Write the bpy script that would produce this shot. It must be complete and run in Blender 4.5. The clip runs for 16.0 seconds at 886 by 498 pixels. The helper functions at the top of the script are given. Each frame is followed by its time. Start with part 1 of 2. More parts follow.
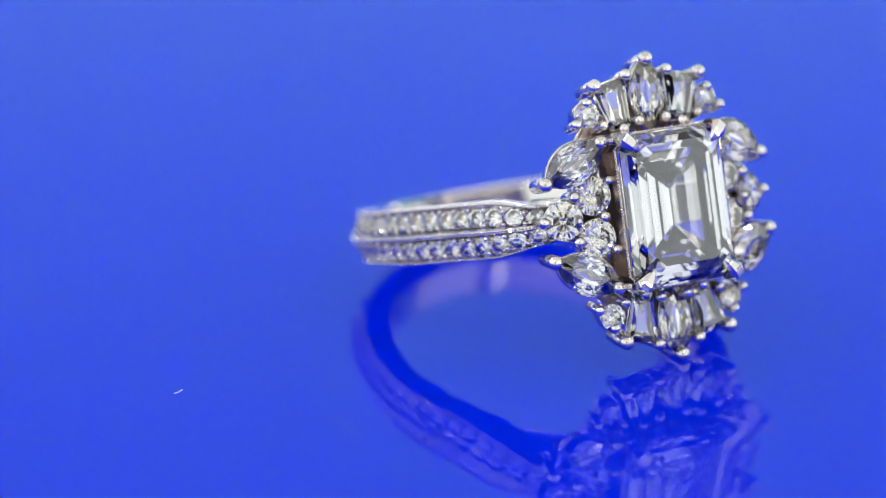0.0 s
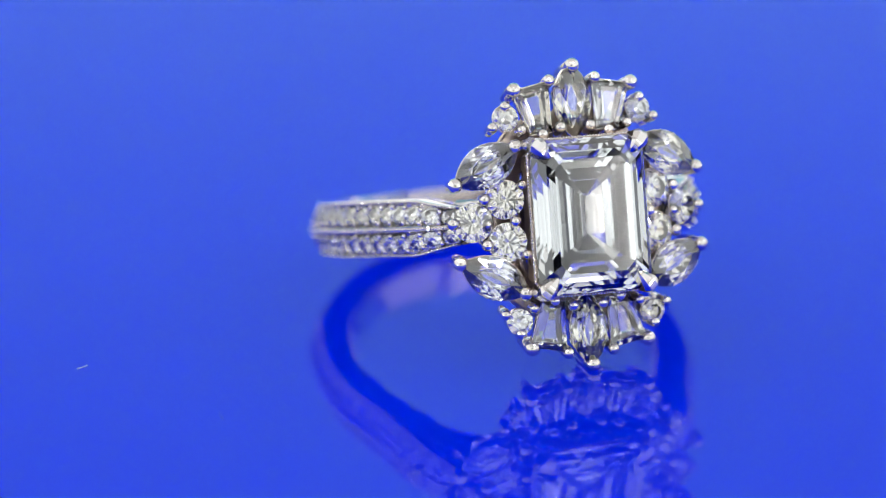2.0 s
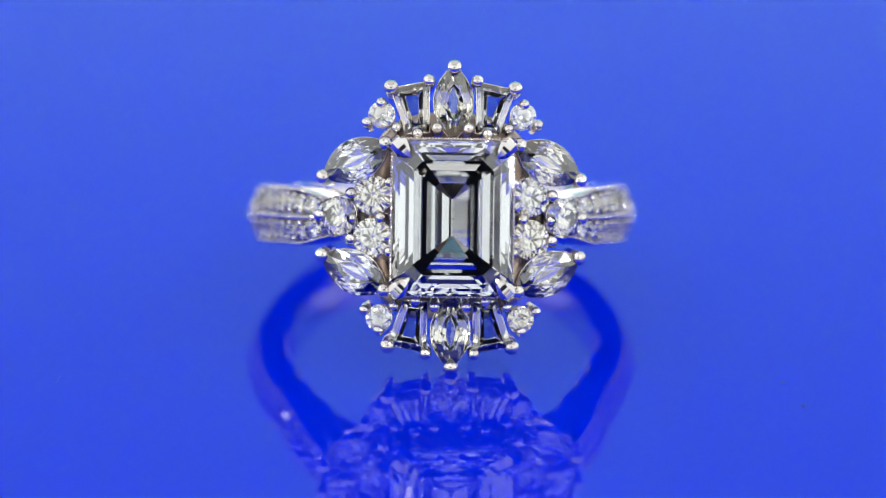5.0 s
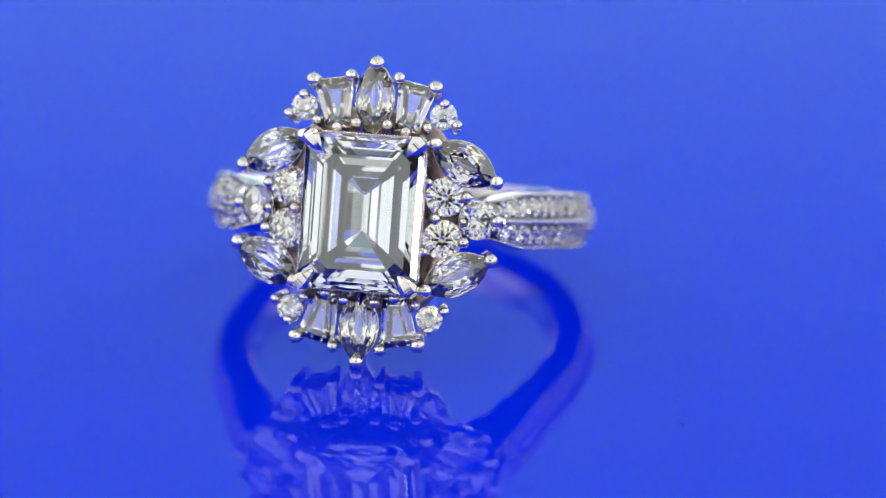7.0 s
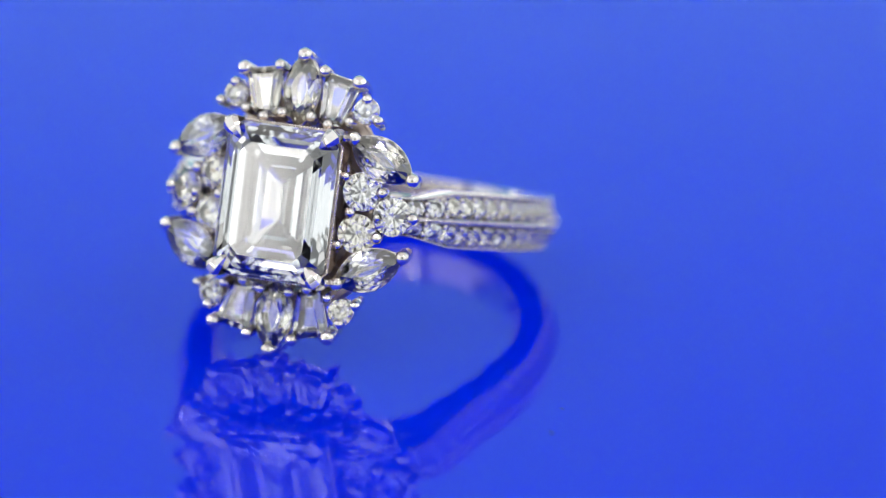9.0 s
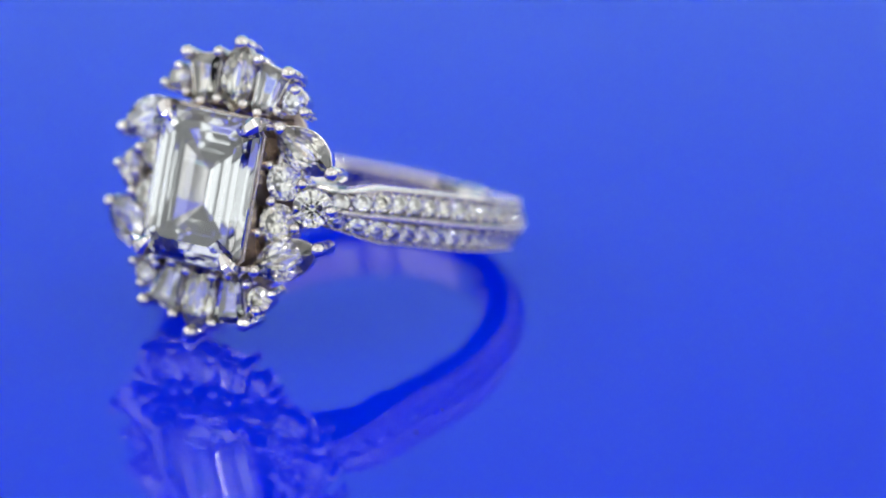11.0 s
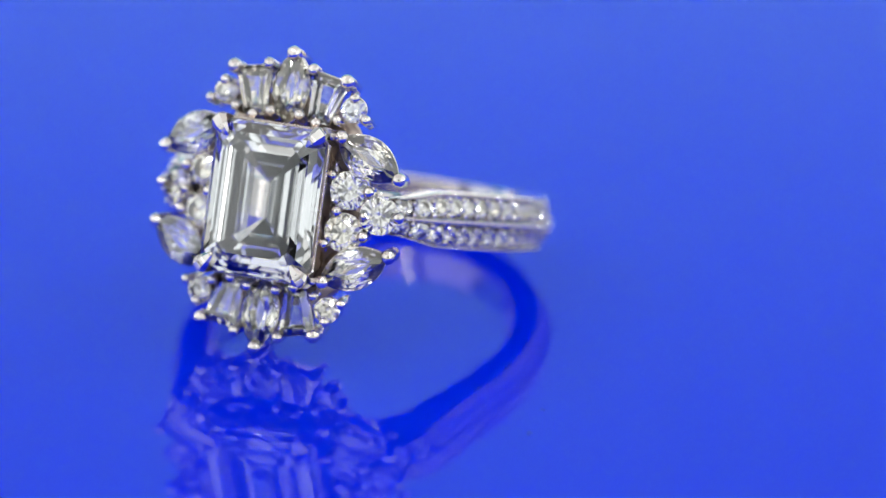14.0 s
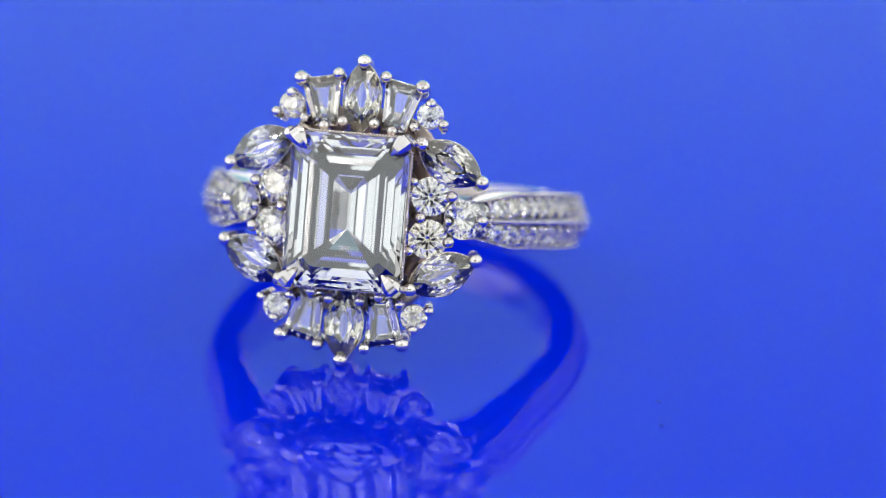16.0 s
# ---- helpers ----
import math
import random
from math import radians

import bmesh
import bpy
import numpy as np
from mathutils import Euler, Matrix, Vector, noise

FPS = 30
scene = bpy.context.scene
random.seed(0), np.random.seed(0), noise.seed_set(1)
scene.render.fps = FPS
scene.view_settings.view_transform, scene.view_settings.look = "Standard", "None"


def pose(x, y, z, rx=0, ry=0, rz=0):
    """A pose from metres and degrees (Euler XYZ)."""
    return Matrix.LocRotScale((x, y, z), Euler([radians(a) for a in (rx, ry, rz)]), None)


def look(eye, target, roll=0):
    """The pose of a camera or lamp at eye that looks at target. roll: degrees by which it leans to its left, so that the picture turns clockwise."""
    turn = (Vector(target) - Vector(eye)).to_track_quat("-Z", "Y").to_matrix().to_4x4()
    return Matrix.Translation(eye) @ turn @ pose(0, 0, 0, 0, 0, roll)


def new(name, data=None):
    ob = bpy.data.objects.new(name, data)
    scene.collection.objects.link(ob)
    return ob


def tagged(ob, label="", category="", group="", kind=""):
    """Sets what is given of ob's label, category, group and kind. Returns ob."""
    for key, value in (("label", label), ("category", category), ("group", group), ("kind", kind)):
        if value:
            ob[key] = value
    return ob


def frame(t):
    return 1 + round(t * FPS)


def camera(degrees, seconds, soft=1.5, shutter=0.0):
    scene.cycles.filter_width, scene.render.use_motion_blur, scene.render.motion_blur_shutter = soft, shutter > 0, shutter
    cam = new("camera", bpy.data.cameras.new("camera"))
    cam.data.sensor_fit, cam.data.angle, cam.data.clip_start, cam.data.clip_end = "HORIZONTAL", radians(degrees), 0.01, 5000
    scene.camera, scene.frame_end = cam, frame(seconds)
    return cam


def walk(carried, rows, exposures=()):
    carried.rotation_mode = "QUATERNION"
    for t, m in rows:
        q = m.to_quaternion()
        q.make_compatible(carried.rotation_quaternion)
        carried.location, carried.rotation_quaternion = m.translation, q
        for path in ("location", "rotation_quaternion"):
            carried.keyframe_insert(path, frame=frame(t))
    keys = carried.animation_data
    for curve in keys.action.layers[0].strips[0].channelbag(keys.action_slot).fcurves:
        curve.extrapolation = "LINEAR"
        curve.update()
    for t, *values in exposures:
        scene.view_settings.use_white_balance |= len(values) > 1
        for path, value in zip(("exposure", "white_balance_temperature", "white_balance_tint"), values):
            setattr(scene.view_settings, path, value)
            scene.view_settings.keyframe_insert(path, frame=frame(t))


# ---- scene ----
MM = 0.001

# ---- camera: stands still, a long macro lens 0.3 m off ----
cam = camera(9.99, 16.0, 1.0)
CAM_POSE = pose(0, -0.28496, 0.09392, 71.469, -0.0136, 0.494)
cam.data.dof.use_dof, cam.data.dof.focus_distance, cam.data.dof.aperture_fstop = True, 0.2745, 20.0
walk(cam, [(0, CAM_POSE), (16, CAM_POSE)])

# turn of the plate, in degrees: runs one way, turns round at 11.6 s and comes back
TURN = [(0, 24.32), (0.5, 21.46), (1, 18.60), (1.5, 15.73), (2, 12.87), (2.5, 10.0), (3, 7.14), (3.5, 4.28), (4, 1.42),
        (4.5, -1.46), (5, -4.34), (5.5, -7.23), (6, -10.11), (6.5, -13.0), (7, -15.88), (7.5, -18.75), (8, -21.63),
        (8.5, -24.51), (9, -27.38), (9.5, -30.28), (10, -33.17), (10.5, -36.05), (11, -38.93), (11.35, -40.95),
        (11.64, -42.0), (11.93, -40.95), (12.2, -39.43), (12.5, -37.74), (13, -34.93), (13.5, -32.1), (14, -29.26),
        (14.5, -26.41), (15, -23.56), (15.5, -20.7), (16, -17.83)]
RING_POSE = pose(-0.04 * MM, -23.19 * MM, 8.09 * MM, -17.049, 1.471, 6.967)


# ---- light: an unseen white booth and lamp panels, added to light ring and plate ----
world = bpy.data.worlds.new("booth_dark")
world.use_nodes = True
world.node_tree.nodes["Background"].inputs[0].default_value = (0.5, 0.5, 0.5, 1)
world.node_tree.nodes["Background"].inputs[1].default_value = 0.02
scene.view_settings.exposure = -0.02
KEY, FRONT, SIDE, EDGE, STRIP = 0.82, 1.08, 1.10, 4.0, 12.4  # radiance of the added lamps' faces


# ---- materials ----
def material(name, **values):
    m = bpy.data.materials.new(name)
    m.use_nodes = True
    b = m.node_tree.nodes["Principled BSDF"]
    for key, value in values.items():
        b.inputs[key.replace("_", " ")].default_value = value
    return m, m.node_tree.nodes, m.node_tree.links, b


def noise_into(nodes, links, scale, detail, low, high, socket, coords="Object"):
    co = nodes.new("ShaderNodeTexCoord")
    tex = nodes.new("ShaderNodeTexNoise")
    tex.inputs["Scale"].default_value, tex.inputs["Detail"].default_value = scale, detail
    ramp = nodes.new("ShaderNodeMapRange")
    ramp.inputs["From Min"].default_value, ramp.inputs["From Max"].default_value = 0.3, 0.7
    ramp.inputs["To Min"].default_value, ramp.inputs["To Max"].default_value = low, high
    links.new(co.outputs[coords], tex.inputs["Vector"])
    links.new(tex.outputs["Fac"], ramp.inputs["Value"])
    links.new(ramp.outputs["Result"], socket)
    return tex


def bump(nodes, links, b, scale, strength, distance):
    co, tex, bp = nodes.new("ShaderNodeTexCoord"), nodes.new("ShaderNodeTexNoise"), nodes.new("ShaderNodeBump")
    tex.inputs["Scale"].default_value, tex.inputs["Detail"].default_value = scale, 4
    bp.inputs["Strength"].default_value, bp.inputs["Distance"].default_value = strength, distance
    links.new(co.outputs["Object"], tex.inputs["Vector"])
    links.new(tex.outputs["Fac"], bp.inputs["Height"])
    links.new(bp.outputs["Normal"], b.inputs["Normal"])


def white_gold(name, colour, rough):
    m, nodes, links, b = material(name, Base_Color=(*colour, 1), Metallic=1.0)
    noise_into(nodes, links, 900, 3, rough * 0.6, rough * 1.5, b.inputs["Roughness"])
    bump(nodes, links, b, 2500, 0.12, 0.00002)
    return m


GOLD = white_gold("polished_white_gold", (0.74, 0.70, 0.68), 0.07)
# browner, rougher gold for gallery and basket
GOLD_BROWN = white_gold("brownish_white_gold", (0.66, 0.56, 0.48), 0.30)


def gem(name, colour, warm):
    m = bpy.data.materials.new(name)
    m.use_nodes = True
    nodes, links = m.node_tree.nodes, m.node_tree.links
    nodes.clear()
    out = nodes.new("ShaderNodeOutputMaterial")
    glass = nodes.new("ShaderNodeBsdfGlass")
    glass.inputs["IOR"].default_value, glass.inputs["Roughness"].default_value = 2.42, 0.0
    info, mix = nodes.new("ShaderNodeObjectInfo"), nodes.new("ShaderNodeMix")
    mix.data_type = "RGBA"
    mix.inputs["A"].default_value, mix.inputs["B"].default_value = (*colour, 1), (*warm, 1)
    links.new(info.outputs["Random"], mix.inputs["Factor"])
    links.new(mix.outputs["Result"], glass.inputs["Color"])
    links.new(glass.outputs[0], out.inputs["Surface"])
    return m


DIAMOND = gem("white_diamond", (0.985, 0.99, 0.995), (0.985, 0.975, 0.945))
DIAMOND_WARM = gem("faintly_warm_diamond", (0.985, 0.98, 0.955), (0.985, 0.975, 0.94))
DIAMOND_CLEAR = gem("clear_diamond", (0.985, 0.99, 0.99), (0.985, 0.99, 0.99))


def blue_acrylic():
    m, nodes, links, b = material("blue_acrylic", Base_Color=(0.0, 0.012, 0.72, 1), Roughness=0.01, IOR=1.34)
    b.inputs["Subsurface Weight"].default_value, b.inputs["Subsurface Scale"].default_value = 1.0, 0.06
    b.inputs["Subsurface Radius"].default_value = (1, 1, 1)
    noise_into(nodes, links, 60, 4, 0.006, 0.016, b.inputs["Roughness"])
    return m


BLUE = blue_acrylic()
# linings of the added booth; the blue-grey one tints the plate's reflection
GREY, fn, fl, fb = material("blue_grey_booth_lining", Base_Color=(0.205, 0.41, 0.51, 1), Roughness=0.9)
noise_into(fn, fl, 300, 4, 0.82, 0.95, fb.inputs["Roughness"])
FABRIC, fn, fl, fb = material("white_booth_lining", Base_Color=(0.8, 0.8, 0.8, 1), Roughness=0.85)
noise_into(fn, fl, 300, 4, 0.78, 0.9, fb.inputs["Roughness"])
CASE, fn, fl, fb = material("black_lamp_housing", Base_Color=(0.03, 0.03, 0.03, 1), Roughness=0.5)
noise_into(fn, fl, 80, 3, 0.4, 0.6, fb.inputs["Roughness"])
# glow of the chips added for sparkle
LED, fn, fl, fb = material("sparkle_glow", Base_Color=(0.8, 0.8, 0.8, 1), Emission_Color=(1.0, 0.97, 0.93, 1), Emission_Strength=150.0)
LINT, fn, fl, fb = material("white_lint", Base_Color=(0.85, 0.85, 0.87, 1), Roughness=0.8)
DIRT, fn, fl, fb = material("dark_dust", Base_Color=(0.03, 0.03, 0.05, 1), Roughness=0.9)


# ---- mesh helpers ----
def to_mesh(name, bm, mat, smooth=False):
    bmesh.ops.recalc_face_normals(bm, faces=bm.faces)
    me = bpy.data.meshes.new(name)
    bm.to_mesh(me)
    bm.free()
    me.materials.append(mat)
    if smooth:
        me.polygons.foreach_set("use_smooth", [True] * len(me.polygons))
    return me


def part(name, mesh, parent, m=None, label=""):
    ob = new(name, mesh)
    ob.parent = parent
    if m is not None:
        ob.matrix_basis = m
    return tagged(ob, label) if label else ob


def box(bm, x0, y0, z0, x1, y1, z1):
    v = [bm.verts.new(p) for p in ((x0, y0, z0), (x1, y0, z0), (x1, y1, z0), (x0, y1, z0),
                                   (x0, y0, z1), (x1, y0, z1), (x1, y1, z1), (x0, y1, z1))]
    for q in ((3, 2, 1, 0), (4, 5, 6, 7), (0, 1, 5, 4), (1, 2, 6, 5), (2, 3, 7, 6), (3, 0, 4, 7)):
        bm.faces.new([v[i] for i in q])


def loft(bm, rings, cap_first=True, cap_last=True):
    """Closed rings of points with equal counts, skinned one to the next."""
    made = [[bm.verts.new(p) for p in ring] for ring in rings]
    n = len(made[0])
    for a, b in zip(made, made[1:]):
        for i in range(n):
            bm.faces.new((a[i], a[(i + 1) % n], b[(i + 1) % n], b[i]))
    if cap_first:
        bm.faces.new(made[0][::-1])
    if cap_last:
        bm.faces.new(made[-1])
    return made


def head_pose(x, y, n, spin=0.0, tilt_x=0.0, tilt_y=0.0):
    """A place on the ring's face: x across, y along the finger, n outwards; a piece's own z points outwards there."""
    return Matrix.Translation((x * MM, -n * MM, y * MM)) @ pose(0, 0, 0, 90, 0, 0) @ pose(0, 0, 0, tilt_x, tilt_y, 0) @ pose(0, 0, 0, 0, 0, spin)


# ---- outlines of the cuts, in mm ----
def round_outline(r, n=32):
    return [(r * math.cos(2 * math.pi * i / n), r * math.sin(2 * math.pi * i / n)) for i in range(n)]


def marquise_outline(half_length, half_width, n=32):
    out = []
    for i in range(n):
        a = 2 * math.pi * i / n
        c, s = math.cos(a), math.sin(a)
        x = half_length * c
        u = abs(c)
        out.append((x, math.copysign(half_width * (1 - u ** 2.0) ** 0.84 if u < 1 else 0, s)))
    return out


def emerald_outline(hx, hy, cut):
    return [(hx, -hy + cut), (hx, hy - cut), (hx - cut, hy), (-hx + cut, hy), (-hx, hy - cut), (-hx, -hy + cut), (-hx + cut, -hy), (hx - cut, -hy)]


def grown(outline, d):
    """The outline moved outwards by d."""
    n, out = len(outline), []
    area = sum(outline[i][0] * outline[(i + 1) % n][1] - outline[(i + 1) % n][0] * outline[i][1] for i in range(n))
    sign = 1 if area > 0 else -1
    for i in range(n):
        (x0, y0), (x1, y1), (x2, y2) = outline[i - 1], outline[i], outline[(i + 1) % n]
        a, b = Vector((y1 - y0, x0 - x1)), Vector((y2 - y1, x1 - x2))
        if a.length < 1e-9:
            a = b
        if b.length < 1e-9:
            b = a
        a.normalize(), b.normalize()
        m = a + b
        if m.length < 1e-6:
            m = a
        m.normalize()
        k = sign * d / max(0.5, m.dot(a))
        out.append((x1 + m.x * k, y1 + m.y * k))
    return out


def ring_at(outline, z, k=1.0):
    return [Vector((x * k, y * k, z)) * MM for x, y in outline]


# ---- cut stones; the girdle lies at z = 0 ----
def brilliant(name, outline, crown, depth, mat, table=0.56, lower=0.24, n=16, keel=False):
    """A brilliant cut on any outline: table, star, bezel and girdle facets above, mains and halves below."""
    bm = bmesh.new()
    step = len(outline) // n
    g = [Vector((*outline[i * step], 0)) for i in range(n)]
    girdle_top = [bm.verts.new((p + Vector((0, 0, 0.02))) * MM) for p in g]
    girdle_low = [bm.verts.new((p - Vector((0, 0, 0.02))) * MM) for p in g]
    tab = [bm.verts.new(Vector((g[i].x * table, g[i].y * table, crown)) * MM) for i in range(0, n, 2)]
    mid = [bm.verts.new(Vector((g[i].x * 0.80, g[i].y * 0.80, crown * 0.60)) * MM) for i in range(1, n, 2)]
    bm.faces.new(tab)
    for i in range(n // 2):
        t0, t1, m0, m1 = tab[i], tab[(i + 1) % (n // 2)], mid[i], mid[i - 1]
        bm.faces.new((t0, m0, t1))
        bm.faces.new((t0, m1, girdle_top[2 * i]))
        bm.faces.new((t0, girdle_top[2 * i], m0))
        bm.faces.new((m0, girdle_top[2 * i], girdle_top[2 * i + 1]))
        bm.faces.new((m0, girdle_top[2 * i + 1], girdle_top[(2 * i + 2) % n]))
    for i in range(n):
        bm.faces.new((girdle_low[i], girdle_low[(i + 1) % n], girdle_top[(i + 1) % n], girdle_top[i]))
    if keel:
        half = len(outline) // 32
        prev, rng = girdle_low, random.Random(7)
        for k, (scale, odd) in enumerate(((0.76, 1), (0.50, 0), (0.24, 1))):
            z = -depth * (1 - scale) ** 0.9
            ring = []
            for i in range(n):
                x, y = outline[((2 * i + odd) % 32) * half]
                a, b = rng.uniform(0.94, 1.06), rng.uniform(0.94, 1.06)
                ring.append(bm.verts.new(Vector((x * (scale + 0.26 * (1 - scale)) * a, y * scale * a, z * b)) * MM))
            for i in range(n):
                j = (i + 1) % n
                if odd:
                    bm.faces.new((prev[i], prev[j], ring[i]))
                    bm.faces.new((prev[j], ring[j], ring[i]))
                else:
                    bm.faces.new((prev[i], ring[j], ring[i]))
                    bm.faces.new((prev[i], prev[j], ring[j]))
            prev = ring
        bm.faces.new(prev[::-1])
        return to_mesh(name, bm, mat)
    low = [bm.verts.new(Vector((g[i].x * lower, g[i].y * lower, -depth * (1 - math.cos(2 * math.pi / n) * lower))) * MM) for i in range(1, n, 2)]
    tip = bm.verts.new((0, 0, -depth * MM))
    for i in range(n // 2):
        a, b, c = girdle_low[2 * i], girdle_low[2 * i + 1], girdle_low[(2 * i + 2) % n]
        bm.faces.new((a, low[i], b))
        bm.faces.new((b, low[i], c))
        bm.faces.new((a, low[i - 1], tip))
        bm.faces.new((a, tip, low[i]))
    return to_mesh(name, bm, mat)


def step_cut(name, outline_at, mat):
    """A step cut: outline_at is a list of (height, outline), from the table down to the keel."""
    bm = bmesh.new()
    loft(bm, [ring_at(o, z) for z, o in outline_at])
    return to_mesh(name, bm, mat)


def emerald_cut(name, hx, hy, cut, crown, depth, mat):
    rows = []
    for z, d in ((crown, 1.12), (crown * 0.80, 0.68), (crown * 0.46, 0.28), (0.05, 0.0), (-0.05, 0.0),
                 (-depth * 0.27, 0.46), (-depth * 0.50, 1.02), (-depth * 0.70, 1.66), (-depth * 0.86, 2.34), (-depth, hx - 0.06)):
        c = max(0.03, cut * (1 - d / (hx * 1.02)))
        rows.append((z, emerald_outline(hx - d, hy - d, c)))
    return step_cut(name, rows, mat)


def tapered_outline(corners, d):
    return grown(corners, -d)


def baguette(name, corners, crown, depth, mat):
    """A tapered stone: stepped crown over a pavilion of small three-cornered facets."""
    bm, per = bmesh.new(), 4

    def along(outline, shift):
        out = []
        for (x0, y0), (x1, y1) in zip(outline, outline[1:] + outline[:1]):
            out += [Vector((x0 + (x1 - x0) * (j + shift) / per, y0 + (y1 - y0) * (j + shift) / per, 0)) for j in range(per)]
        return out

    for z, d in ((1, 0.36), (0.55, 0.17), (0.1, 0.0)):
        ring = [bm.verts.new((p + Vector((0, 0, crown * z))) * MM) for p in along(tapered_outline(corners, d), 0)]
        if z == 1:
            bm.faces.new(ring)
        else:
            for i in range(0, 4 * per, per):
                bm.faces.new([prev[(i + j) % (4 * per)] for j in range(per + 1)] + [ring[(i + j) % (4 * per)] for j in range(per, -1, -1)])
        prev = ring
    low = [bm.verts.new(v.co - Vector((0, 0, crown * 0.2)) * MM) for v in prev]
    n = len(low)
    for i in range(n):
        bm.faces.new((prev[i], prev[(i + 1) % n], low[(i + 1) % n], low[i]))
    for k, (z, d) in enumerate(((0.42, 0.22), (0.76, 0.42), (1.0, 0.58))):
        odd = k % 2 == 0
        ring = [bm.verts.new((p - Vector((0, 0, depth * z))) * MM) for p in along(tapered_outline(corners, d), 0.5 if odd else 0.0)]
        for i in range(n):
            j = (i + 1) % n
            if odd:
                bm.faces.new((low[i], low[j], ring[i]))
                bm.faces.new((low[j], ring[j], ring[i]))
            else:
                bm.faces.new((low[i], ring[j], ring[i]))
                bm.faces.new((low[i], low[j], ring[j]))
        low = ring
    bm.faces.new(low[::-1])
    return to_mesh(name, bm, mat)


def cup(name, outline, wall, depth, mat, foot=0.88):
    """The metal seat under a stone: a wall that follows its outline and narrows downwards, hollow, with a rounded lip."""
    bm = bmesh.new()
    o1, o2 = grown(outline, wall), grown(outline, wall * 0.6)
    rings = [ring_at(outline, -depth + 0.12, 0.58), ring_at(outline, -0.45, 0.84), ring_at(grown(outline, -0.10), -0.14), ring_at(grown(outline, -0.05), -0.08),
             ring_at(o2, -0.07), ring_at(o1, -0.12), ring_at(o1, -0.45), ring_at(outline, -depth, foot), ring_at(outline, -depth, 0.62), ring_at(outline, -depth + 0.12, 0.58)]
    loft(bm, rings, False, False)
    bmesh.ops.remove_doubles(bm, verts=bm.verts, dist=1e-8)
    return to_mesh(name, bm, mat, True)


def prong_mesh(name, r, post, mat):
    """A round wire that ends in a polished bead."""
    bm = bmesh.new()
    n, rings = 12, []
    for z, k in ((-post, 0.92), (-0.45 * post, 0.97), (-0.9 * r, 0.95)):
        rings.append([Vector((r * k * math.cos(2 * math.pi * i / n), r * k * math.sin(2 * math.pi * i / n), z)) * MM for i in range(n)])
    for j in range(1, 8):
        a = math.pi * (-0.30 + 0.80 * j / 8)
        rings.append([Vector((r * math.cos(a) * math.cos(2 * math.pi * i / n), r * math.cos(a) * math.sin(2 * math.pi * i / n), r * math.sin(a) * 0.92)) * MM for i in range(n)])
    loft(bm, rings)
    return to_mesh(name, bm, mat, True)


def claw_mesh(name, mat):
    """A corner claw: a post outside the corner and a pointed, faceted tip bent over the stone (towards +x)."""
    bm = bmesh.new()
    n, rings = 6, []
    path = [(-0.10, -3.2, 0.36, 0.30), (-0.22, -1.2, 0.40, 0.32), (-0.30, -0.25, 0.46, 0.34), (-0.18, 0.18, 0.50, 0.34),
            (0.10, 0.32, 0.44, 0.24), (0.45, 0.32, 0.29, 0.16), (0.78, 0.24, 0.12, 0.08), (0.92, 0.16, 0.03, 0.03)]
    for i, (x, z, w, h) in enumerate(path):
        x0, z0 = path[max(0, i - 1)][:2]
        x1, z1 = path[min(len(path) - 1, i + 1)][:2]
        t = Vector((x1 - x0, 0, z1 - z0)).normalized()
        side, up = Vector((0, 1, 0)), Vector((0, 1, 0)).cross(t)
        rings.append([(Vector((x, 0, z)) + side * w * math.cos(2 * math.pi * j / n) + up * h * math.sin(2 * math.pi * j / n)) * MM for j in range(n)])
    loft(bm, rings)
    return to_mesh(name, bm, mat, True)


def beads(name, places, r, mat):
    """Many tiny beads in one mesh."""
    verts, faces = [], []
    rows, n = (-0.5, 0.0, 0.5), 6
    for c in places:
        k = len(verts)
        verts.append(c + Vector((0, 0, -r)))
        for s in rows:
            a = s * math.pi / 2.2
            verts += [c + Vector((math.cos(a) * math.cos(2 * math.pi * i / n), math.cos(a) * math.sin(2 * math.pi * i / n), math.sin(a))) * r for i in range(n)]
        verts.append(c + Vector((0, 0, r)))
        for i in range(n):
            j = (i + 1) % n
            faces.append((k, k + 1 + j, k + 1 + i))
            for q in (0, 1):
                b = k + 1 + q * n
                faces.append((b + i, b + j, b + n + j, b + n + i))
            faces.append((k + 1 + 2 * n + i, k + 1 + 2 * n + j, k + 1 + 3 * n))
    me = bpy.data.meshes.new(name)
    me.from_pydata(verts, [], faces)
    me.materials.append(mat)
    me.polygons.foreach_set("use_smooth", [True] * len(me.polygons))
    return me


# ---- an added booth round the plate, never in view but in every reflection ----
def wall_piece(name, bounds, mat=FABRIC, label="plain white wall of the added booth, unseen"):
    bm = bmesh.new()
    box(bm, *bounds)
    return tagged(new(name, to_mesh(name, bm, mat)), label, "wall" if "wall" in name else "panelling" if "base" in name else name, kind="structure")


FLOOR_Z = -0.020
wall_piece("floor", (-0.7, -0.75, FLOOR_Z - 0.02, 0.7, 0.75, FLOOR_Z), CASE, "matt black floor of the added booth, unseen, for dark reflections")
wall_piece("added_wall_north", (-0.7, 0.75, FLOOR_Z - 0.02, 0.7, 0.77, 0.9), GREY, "plain blue-grey backdrop, unseen, added to tint the plate's reflection")
# white reflector board, added out of view so the band's rim mirrors white
wall_piece("bounce_baseboard", (-0.69, 0.742, FLOOR_Z, 0.69, 0.7495, 0.13), FABRIC, "unseen low white board added to whiten the band's reflections")
wall_piece("added_wall_south", (-0.7, -0.77, FLOOR_Z - 0.02, 0.7, -0.75, 0.9))
wall_piece("added_wall_west", (-0.72, -0.77, FLOOR_Z - 0.02, -0.70, 0.77, 0.9))
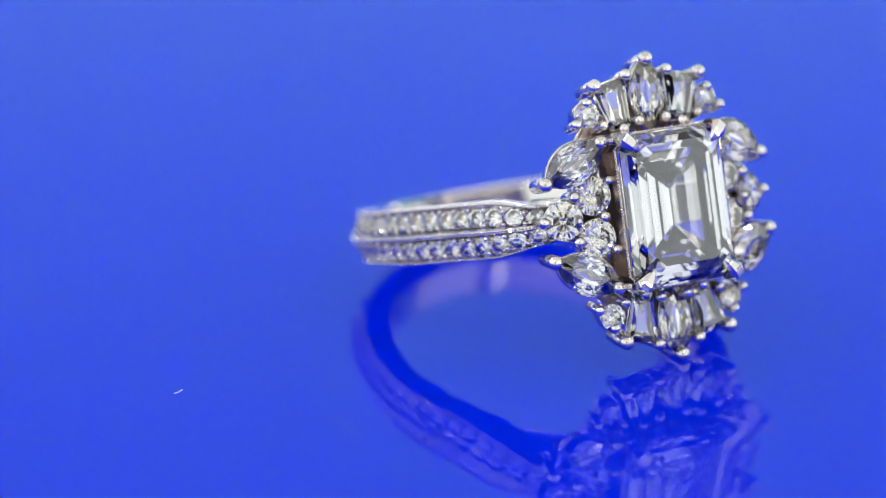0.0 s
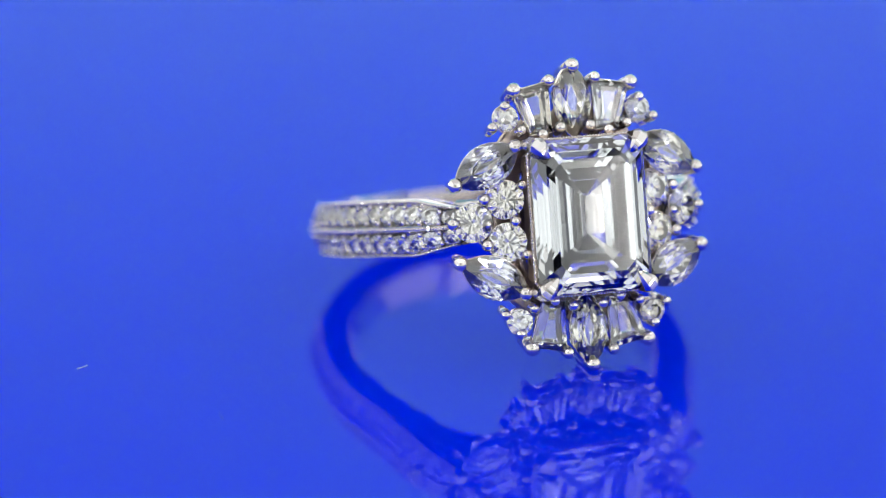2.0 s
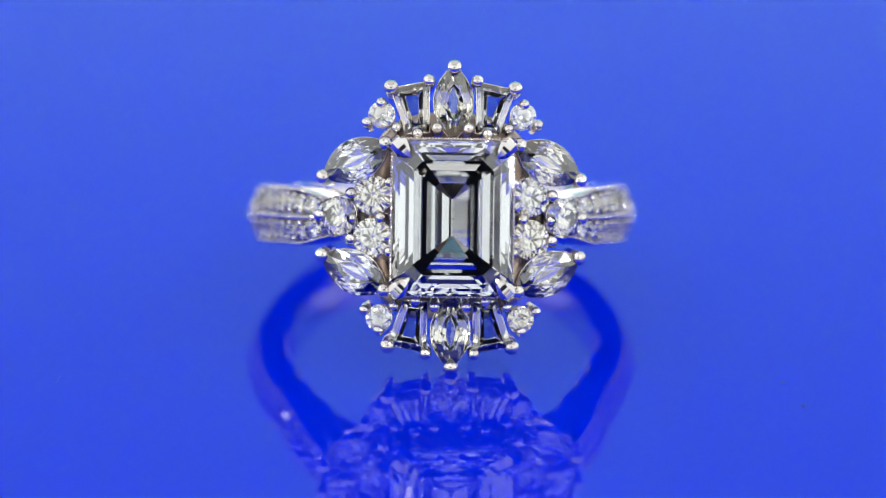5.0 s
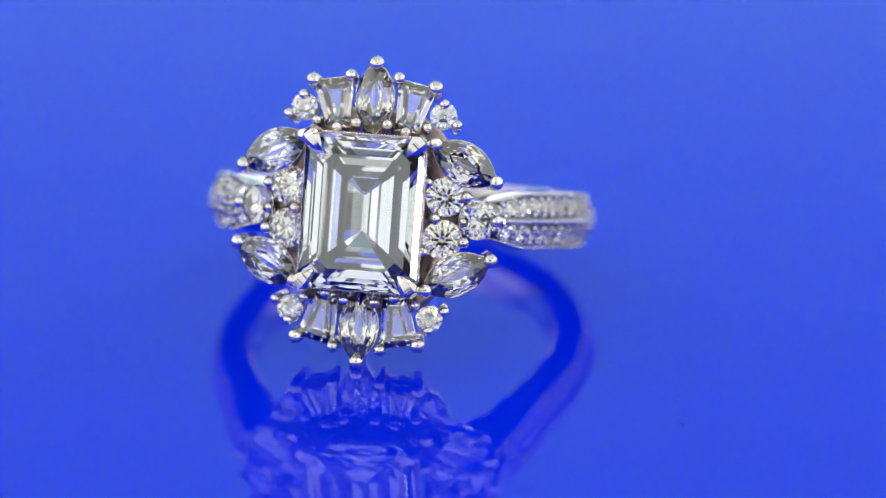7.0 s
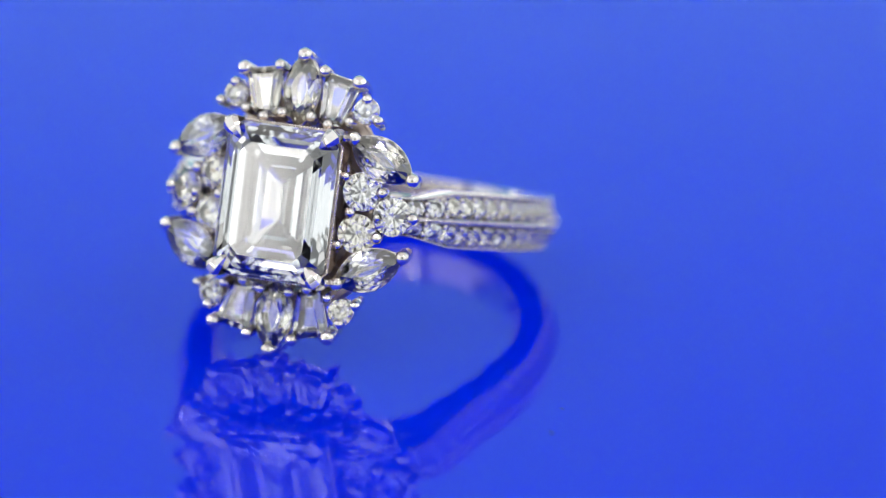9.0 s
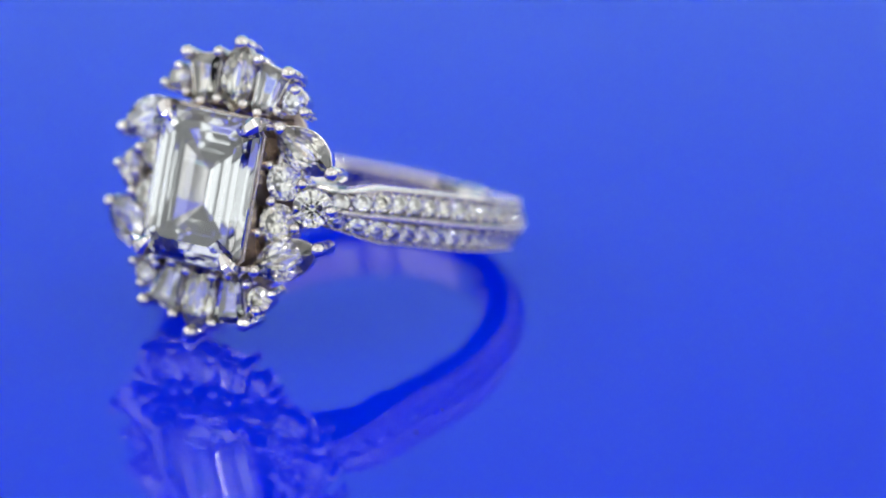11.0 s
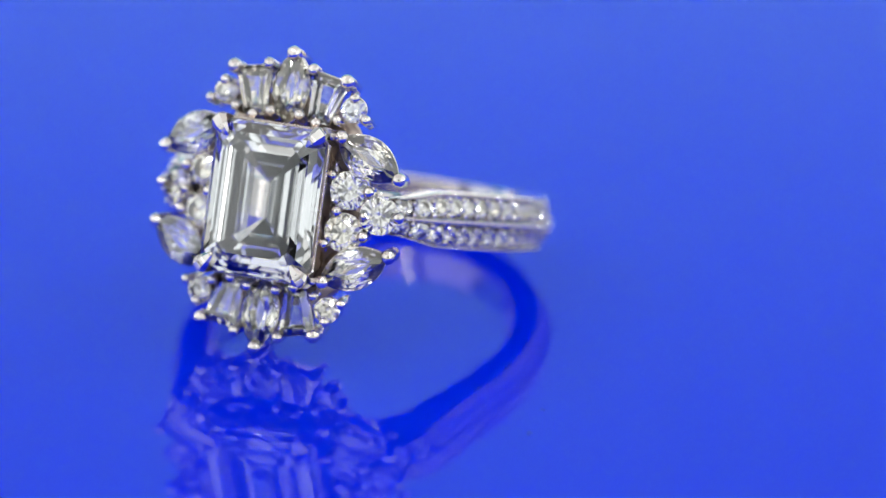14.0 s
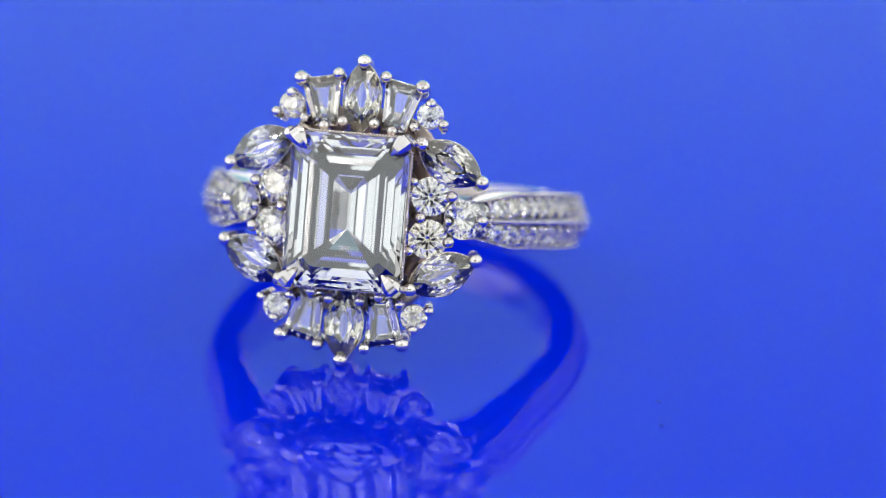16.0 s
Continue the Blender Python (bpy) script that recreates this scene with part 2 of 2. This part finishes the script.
wall_piece("added_wall_east", (0.70, -0.77, FLOOR_Z - 0.02, 0.72, 0.77, 0.9))
wall_piece("ceiling", (-0.72, -0.77, 0.9, 0.72, 0.77, 0.92), label="plain white ceiling of the added booth, unseen")


def added_panel(width, depth, m, radiance, colour, label):
    """An unseen flat lamp, added: a dark housing with a rim, and an area lamp in its face (towards -z)."""
    root = tagged(new("added_top_lamp" if m.translation.z > 0.8 else "added_lamp"), label, "lamp", "lamps of the photo booth")
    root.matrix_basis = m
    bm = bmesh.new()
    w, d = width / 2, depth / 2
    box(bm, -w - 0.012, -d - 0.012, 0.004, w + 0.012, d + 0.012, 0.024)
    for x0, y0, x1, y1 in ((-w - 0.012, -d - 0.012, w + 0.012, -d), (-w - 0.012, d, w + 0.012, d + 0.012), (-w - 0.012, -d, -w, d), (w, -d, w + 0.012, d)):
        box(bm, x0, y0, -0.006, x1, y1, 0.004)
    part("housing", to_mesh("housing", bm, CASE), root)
    lamp = bpy.data.lights.new("added_lamp_face", "AREA")
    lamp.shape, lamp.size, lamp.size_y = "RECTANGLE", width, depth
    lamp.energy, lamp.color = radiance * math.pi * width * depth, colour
    face = new("added_lamp_face", lamp)
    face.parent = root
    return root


# panels out of view, added so that stones and metal reflect white all round
added_panel(1.26, 1.20, pose(0, -0.08, 0.876), KEY, (1.0, 0.985, 0.96), "wide flat unseen light panel added overhead")
added_panel(1.32, 0.84, look((0, -0.72, 0.442), (0, 0, 0.442)), FRONT, (0.94, 0.985, 1.0), "wide dim unseen light panel added behind and above the camera")
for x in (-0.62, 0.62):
    added_panel(0.04, 0.60, look((x, -0.68, 0.50), (0, -0.02, 0.50)), EDGE, (1.0, 0.985, 0.96), "upright unseen light strip added in the front corner")
added_panel(1.24, 0.84, look((-0.678, -0.06, 0.442), (0, -0.06, 0.442)), SIDE, (0.94, 0.985, 1.0), "flat unseen light panel added along the side wall")
added_panel(1.24, 0.84, look((0.678, -0.06, 0.442), (0, -0.06, 0.442)), SIDE, (0.94, 0.985, 1.0), "flat unseen light panel added along the side wall")

# unseen strip added to grade the backdrop's reflection in the plate
added_panel(1.2, 0.05, pose(0, 0.62, 0.0, 150, 0, 0), STRIP, (1.0, 0.99, 0.97), "long unseen light strip added to brighten the back lining from below")


def sparkle_rail(m, length, count, label):
    """An unseen black rail, added for sparkle, with a row of bare glowing chips (towards -z)."""
    root = tagged(new("added_lamp"), label, "lamp", "lamps of the photo booth")
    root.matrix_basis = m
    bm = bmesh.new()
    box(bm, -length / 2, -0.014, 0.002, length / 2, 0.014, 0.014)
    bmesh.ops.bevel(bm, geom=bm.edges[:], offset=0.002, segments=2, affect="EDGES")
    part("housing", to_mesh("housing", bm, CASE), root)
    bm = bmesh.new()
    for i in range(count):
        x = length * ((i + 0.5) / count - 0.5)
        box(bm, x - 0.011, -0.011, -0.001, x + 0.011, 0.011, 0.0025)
    tagged(part("sparkle_chips", to_mesh("sparkle_chips", bm, LED), root), "row of small glowing chips added for sparkle", kind="stuff")


# rails out of view, added to put glints into stones and beads
sparkle_rail(look((-0.65, -0.12, 0.002), (0, -0.12, 0.002)), 1.1, 4, "unseen rail of glowing chips added low at the side for sparkle")
sparkle_rail(look((0.65, -0.12, 0.002), (0, -0.12, 0.002)), 1.1, 4, "unseen rail of glowing chips added low at the side for sparkle")
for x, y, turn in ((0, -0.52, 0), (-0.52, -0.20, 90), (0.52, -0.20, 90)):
    sparkle_rail(pose(x, y, 0.85, 0, 0, turn), 0.96, 8, "unseen rail of glowing chips added overhead for sparkle")


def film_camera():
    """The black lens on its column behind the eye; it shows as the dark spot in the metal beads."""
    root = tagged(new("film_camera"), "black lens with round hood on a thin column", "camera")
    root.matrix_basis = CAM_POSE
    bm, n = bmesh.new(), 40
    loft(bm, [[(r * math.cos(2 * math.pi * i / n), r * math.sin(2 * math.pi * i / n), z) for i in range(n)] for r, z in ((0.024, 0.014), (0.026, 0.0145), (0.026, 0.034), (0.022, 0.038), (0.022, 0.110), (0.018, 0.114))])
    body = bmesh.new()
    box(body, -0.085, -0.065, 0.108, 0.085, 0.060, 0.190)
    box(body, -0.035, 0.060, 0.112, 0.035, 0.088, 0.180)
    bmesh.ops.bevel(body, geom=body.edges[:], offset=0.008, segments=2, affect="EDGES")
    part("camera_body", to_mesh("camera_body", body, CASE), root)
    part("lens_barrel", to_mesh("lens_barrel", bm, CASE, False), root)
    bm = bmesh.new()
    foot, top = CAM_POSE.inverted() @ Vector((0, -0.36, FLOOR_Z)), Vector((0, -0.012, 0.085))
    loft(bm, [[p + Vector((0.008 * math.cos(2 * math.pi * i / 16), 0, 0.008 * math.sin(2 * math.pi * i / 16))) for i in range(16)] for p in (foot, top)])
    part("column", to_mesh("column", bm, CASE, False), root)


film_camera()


# ---- the blue plate that turns ----
def blue_plate():
    bm = bmesh.new()
    n, rings = 128, []
    for r, z in ((0.2985, FLOOR_Z), (0.300, FLOOR_Z + 0.0015), (0.300, -0.0015), (0.2996, -0.0005), (0.2985, 0.0)):
        rings.append([(r * math.cos(2 * math.pi * i / n), r * math.sin(2 * math.pi * i / n), z) for i in range(n)])
    loft(bm, rings)
    return tagged(new("turntable_plate", to_mesh("turntable_plate", bm, BLUE)), "glossy blue acrylic disc turning slowly", "plate")


PLATE = blue_plate()

# ---- the ring: its face looks along -y, the finger's axis is z ----
RING = tagged(new("diamond_ring"), "white gold ring with emerald-cut diamond and diamond halo on blue acrylic", "ring")

BAND_R, BAND_BACK, BAND_Z = 11.0, 12.2, -0.20


def smooth_step(x):
    x = min(1.0, max(0.0, x))
    return x * x * (3 - 2 * x)


def band_point(angle, r, z):
    """angle in degrees from the face, r from the band's own centre, z along the finger."""
    a = radians(angle)
    return Vector((r * math.sin(a), BAND_BACK - r * math.cos(a), BAND_Z + z + 0.011 * (BAND_BACK - r * math.cos(a)) + 0.012 * r * math.sin(a))) * MM


def rise(angle):
    return 1.75 * smooth_step((62 - abs(angle)) / 30)


def width_at(angle):
    a = abs(angle)
    return 0.72 + 0.43 * smooth_step((a - 28) / 19) - 0.09 * smooth_step((a - 70) / 35) - 0.09 * smooth_step((a - 110) / 50)


def band_section(angle):
    w, up = width_at(angle), rise(angle)
    low = up * 0.30 - 0.45 - (0.24 * abs(math.sin((abs(angle) - 42) / 13 * math.pi)) if 42 < abs(angle) < 81 else 0.0)
    prof = [(-1.10, -1.85 + low), (-1.36, -1.62 + low), (-1.42, -0.78 + up), (-1.38, -0.64 + up), (-1.28, -0.60 + up), (-1.22, -0.66 + up), (-1.14, -1.16 + up),
            (-0.24, -0.80 + up), (-0.17, -0.12 + up), (-0.10, -0.03 + up), (0.10, -0.03 + up), (0.17, -0.12 + up), (0.24, -0.80 + up),
            (1.14, -1.16 + up), (1.22, -0.66 + up), (1.28, -0.60 + up), (1.38, -0.64 + up), (1.42, -0.78 + up), (1.36, -1.65 + low), (1.10, -1.85 + low)]
    return [band_point(angle, BAND_R + r, z * w) for z, r in prof]


def band():
    bm = bmesh.new()
    angles = [29 + 302 * i / 240 for i in range(241)]
    loft(bm, [band_section(a if a <= 180 else a - 360) for a in angles])
    return part("shank", to_mesh("shank", bm, GOLD, True), RING, label="polished knife-edge band with milgrain rails")


SHANK = band()
SHANK.data.set_sharp_from_angle(angle=radians(38))

PAVE = brilliant("pave_stone", round_outline(0.56), 0.18, 0.47, DIAMOND)
PAVE_BEADS, FINE_BEADS = [], []
for side in (-1, 1):
    for i in range(18):
        angle = 33 + 5.6 * i
        w, up = width_at(angle), rise(angle)
        for row in (-1, 1):
            p = band_point(side * angle, BAND_R - 0.44 + up, row * 0.70 * w)
            m = Matrix.Translation(p) @ pose(0, 0, 0, 0, 0, side * angle) @ pose(0, 0, 0, 90, 0, 0) @ pose(0, 0, 0, -row * 27, 0, 0)
            part("pave_stone", PAVE, SHANK, m @ pose(0, 0, 0, 0, 0, 23 * i) @ Matrix.Scale(0.80 + 0.20 * w, 4))
            for dz in (0.33, 1.05):
                PAVE_BEADS.append(band_point(side * (angle + 2.85), BAND_R - 0.08 - 0.5 * dz + up + 0.03, row * dz * w))
    for i in range(480):
        angle = 32 + i * 0.92
        if angle > 150:
            break
        for z, r in ((-1.29, -0.58), (0, -0.01), (1.29, -0.58)):
            FINE_BEADS.append(band_point(side * angle, BAND_R + r + rise(angle), z * width_at(angle)))
tagged(part("grain_setting", beads("grain_setting", PAVE_BEADS, 0.15 * MM, GOLD), SHANK), "many tiny metal grains between the small stones", kind="stuff")
tagged(part("milgrain", beads("milgrain", FINE_BEADS, 0.085 * MM, GOLD), SHANK), "beaded edges along the band", kind="stuff")


# plain inner hoop that carries on under the face
def under_hoop():
    bm = bmesh.new()
    rings = []
    for i in range(41):
        a = -48 + 96 * i / 40
        rings.append([band_point(a, BAND_R + r, z) for z, r in ((-1.05, -2.25), (-1.15, -2.0), (-1.05, -1.45), (1.05, -1.45), (1.15, -2.0), (1.05, -2.25))])
    loft(bm, rings)
    return part("inner_hoop", to_mesh("inner_hoop", bm, GOLD, False), RING)


under_hoop()


# ---- the face: gallery, centre stone, halo ----
Y0 = -0.12


def gallery():
    bm = bmesh.new()
    n = 48

    def oval(hx, hy, nn):
        out = []
        for i in range(n):
            a = 2 * math.pi * i / n
            c, s = math.cos(a), math.sin(a)
            k = (abs(c) ** 3 + abs(s) ** 3) ** (-1 / 3)
            out.append(Vector((hx * c * k, -nn, Y0 + hy * s * k)) * MM)
        return out

    loft(bm, [oval(2.9, 3.9, -2.0), oval(2.9, 3.9, -1.5), oval(4.5, 5.5, -1.3), oval(4.7, 5.7, -1.45), oval(4.5, 5.5, -2.0), oval(2.9, 3.9, -2.0)], False, False)
    bmesh.ops.remove_doubles(bm, verts=bm.verts, dist=1e-7)
    part("gallery", to_mesh("gallery", bm, GOLD_BROWN, True), RING, label="pierced gallery plate under the stones")
    for side in (-1, 1):
        for z in (-0.75, 0.75):
            bm = bmesh.new()
            rings = []
            for x, nn, r in ((3.1, -1.7, 0.36), (3.8, -2.4, 0.34), (4.6, -3.3, 0.34), (5.4, -4.0, 0.4)):
                rings.append([Vector((side * x + r * math.cos(2 * math.pi * j / 10) * side, -nn, z + r * math.sin(2 * math.pi * j / 10))) * MM for j in range(10)])
            loft(bm, rings)
            part("gallery_strut", to_mesh("gallery_strut", bm, GOLD, True), RING)


gallery()

HX, HY, CUT = 3.27, 4.22, 0.80
CENTRE_N = 1.95


def basket():
    bm = bmesh.new()
    o = emerald_outline(HX, HY, CUT)
    spec = ((-1.4, -0.62), (-0.4, -0.30), (1.20, -0.02), (1.45, 0.05), (1.58, 0.07), (1.64, 0.02), (1.64, -0.10), (1.45, -0.20), (0.4, -0.75), (-1.4, -1.05))
    rings = [[Vector((x, -z, Y0 + y)) * MM for x, y in grown(o, d)] for z, d in spec]
    loft(bm, rings, False, False)
    b = part("basket", to_mesh("basket", bm, GOLD_BROWN), RING, label="open rectangular basket with beaded rim")
    places = []
    rim = grown(o, 0.06)
    for i in range(8):
        (x0, y0), (x1, y1) = rim[i], rim[(i + 1) % 8]
        k = max(1, round(math.hypot(x1 - x0, y1 - y0) / 0.17))
        places += [Vector((x0 + (x1 - x0) * j / k, -1.56, Y0 + y0 + (y1 - y0) * j / k)) * MM for j in range(k)]
    tagged(part("milgrain", beads("milgrain", places, 0.075 * MM, GOLD), b), "beaded rim", kind="stuff")


basket()
part("centre_stone", emerald_cut("centre_stone", HX, HY, CUT, 0.70, 2.85, DIAMOND_CLEAR), RING, head_pose(0, Y0, CENTRE_N), "large clear emerald-cut diamond")
CLAW = claw_mesh("claw", GOLD)
CLAW.set_sharp_from_angle(angle=radians(30))
for sx, sy in ((-1, 1), (1, 1), (1, -1), (-1, -1)):
    part("claw", CLAW, RING, head_pose(sx * 2.90, Y0 + sy * 3.88, 2.22, math.degrees(math.atan2(-sy, -sx * 0.9))))


def setting(kind, stone, m):
    seat = part("setting", SEATS[kind], RING, m)
    part(kind, stone, seat)


MQ = marquise_outline(2.0, 1.17)
MQ_TOP = marquise_outline(2.02, 1.10)
RND = round_outline(1.07)
SMALL = round_outline(0.72)
BAG_R = [(-0.14, -1.26), (1.14, -1.36), (1.97, 1.10), (-0.10, 1.50)]
BAG_L = [(-x, y) for x, y in BAG_R][::-1]
BAG_RD = [(x, -y) for x, y in BAG_R][::-1]
BAG_LD = [(-x, -y) for x, y in BAG_R]
SEATS = {"end_marquise_stone": cup("setting", MQ_TOP, 0.02, 1.35, GOLD), "marquise_stone": cup("setting", MQ, 0.02, 1.35, GOLD), "round_stone": cup("setting", RND, 0.02, 1.3, GOLD), "small_round_stone": cup("setting", SMALL, 0.02, 1.3, GOLD)}
STONE_MQ = brilliant("marquise_stone", MQ, 0.38, 0.88, DIAMOND, 0.50, keel=True)
STONE_MQ_WARM = brilliant("end_marquise_stone", MQ_TOP, 0.38, 0.81, DIAMOND_WARM, 0.50, keel=True)
STONE_RND = brilliant("round_stone", RND, 0.34, 0.93, DIAMOND)
STONE_SMALL = brilliant("small_round_stone", SMALL, 0.24, 0.64, DIAMOND)

for sy in (1, -1):
    setting("end_marquise_stone", STONE_MQ_WARM, head_pose(0.03, Y0 + sy * 6.22, 0.30, 90 * sy))
    for sx in (1, -1):
        setting("marquise_stone", STONE_MQ, head_pose(sx * 5.24, Y0 + sy * 3.04, 0.46, math.degrees(math.atan2(sy * -1.75 * sx, 3.42)), -sy * 3, sx * 13))
        setting("small_round_stone", STONE_SMALL, head_pose(sx * 3.86, Y0 + sy * 5.55, 0.15, 20 * sx, -sy * 6, sx * 8))
        setting("round_stone", STONE_RND, head_pose(sx * 4.30, Y0 + sy * 1.16, 0.36, 11 * sx + 7 * sy, 0, sx * 9))
        corners = {(1, 1): BAG_R, (-1, 1): BAG_L, (1, -1): BAG_RD, (-1, -1): BAG_LD}[sx, sy]
        seat = part("setting", cup("setting", corners, 0.05, 1.3, GOLD, 0.86), RING, head_pose(sx * 1.40, Y0 + sy * 5.86, 0.25))
        part("tapered_baguette_stone", baguette("tapered_baguette_stone", corners, 0.26, 0.58, DIAMOND), seat)
for sx in (1, -1):
    setting("round_stone", STONE_RND, head_pose(sx * 6.12, Y0 + 0.02, -0.02, 15, 0, sx * 30))


def set_prong(mesh, x, y, n):
    """Stands a prong at the face, its foot leaning in under the stones."""
    d = Vector((x * 1.15, y)).normalized()
    part("prong", mesh, RING, head_pose(x, Y0 + y, n, 0, -14 * d.y, 14 * d.x))


PRONG_BIG, PRONG, PRONG_SMALL = prong_mesh("prong", 0.42, 1.9, GOLD), prong_mesh("prong", 0.34, 1.6, GOLD), prong_mesh("prong", 0.30, 1.4, GOLD)
for sy in (1, -1):
    set_prong(PRONG_BIG, 0.06, sy * 8.15, 0.50)
    for sx in (1, -1):
        for mesh, x, y, n in ((PRONG_BIG, 3.38, 7.02, 0.46), (PRONG, 1.32, 7.42, 0.46), (PRONG, 1.90, 4.52, 0.50), (PRONG, 0.86, 4.84, 0.50),
                              (PRONG_SMALL, 3.88, 6.18, 0.30), (PRONG_SMALL, 4.66, 5.08, 0.22), (PRONG_SMALL, 3.06, 4.85, 0.36),
                              (PRONG_BIG, 6.98, 2.12, 0.08), (PRONG_BIG, 3.64, 3.98, 0.80),
                              (PRONG, 5.46, 1.24, 0.34), (PRONG_SMALL, 3.38, 1.90, 0.74)):
            set_prong(mesh, sx * x, sy * y, n)
for sx in (1, -1):
    for mesh, x, y, n in ((PRONG, 7.12, 0.04, -0.30), (PRONG_SMALL, 5.40, -0.10, 0.34), (PRONG, 3.86, -0.04, 0.66)):
        set_prong(mesh, sx * x, y, n)


# ---- dust on the plate ----
def lint(name, points, r, mat, label):
    bm = bmesh.new()
    rings = []
    for x, y, z in points:
        rings.append([Vector((x + r * math.cos(a) * 0.3, y + r * math.cos(a), max(0.01, z + r * math.sin(a)))) * MM for a in (0, 1.05, 2.09, 3.14, 4.19, 5.24)])
    loft(bm, rings)
    return tagged(new(name, to_mesh(name, bm, mat, True)), label, "dust")


DUST = [lint("lint_fibre", [(-27.25, -20.0, 0.04), (-27.0, -19.95, 0.07), (-26.8, -19.75, 0.06), (-26.65, -19.6, 0.04)], 0.022, LINT, "short white lint fibre on the blue plate"),
        lint("dust_speck", [(19.3, -29.65, 0.03), (19.36, -29.67, 0.06), (19.45, -29.65, 0.03)], 0.05, DIRT, "tiny dark dust speck on the blue plate"),
        lint("dust_speck", [(18.1, -26.1, 0.02), (18.2, -26.12, 0.03), (18.36, -26.1, 0.02)], 0.02, DIRT, "tiny dark dust speck on the blue plate"),
        lint("dust_speck", [(0.05, 16.0, 0.02), (0.12, 16.02, 0.05), (0.2, 16.0, 0.02)], 0.06, DIRT, "tiny dark dust speck on the blue plate"),
        lint("hair", [(-21.0, -29.6, 0.02), (-20.85, -29.2, 0.04), (-20.92, -28.8, 0.04), (-20.84, -28.5, 0.03), (-20.9, -28.2, 0.02)], 0.012, DIRT, "fine dark hair on the blue plate")]


# ---- what moves: plate, ring and dust turn together about the plate's axis ----
def motions():
    rows = [(t, pose(0, 0, 0, 0, 0, a)) for t, a in TURN]
    walk(PLATE, rows)
    for d in DUST:
        walk(d, rows)
    walk(RING, [(t, m @ RING_POSE) for t, m in rows])


motions()
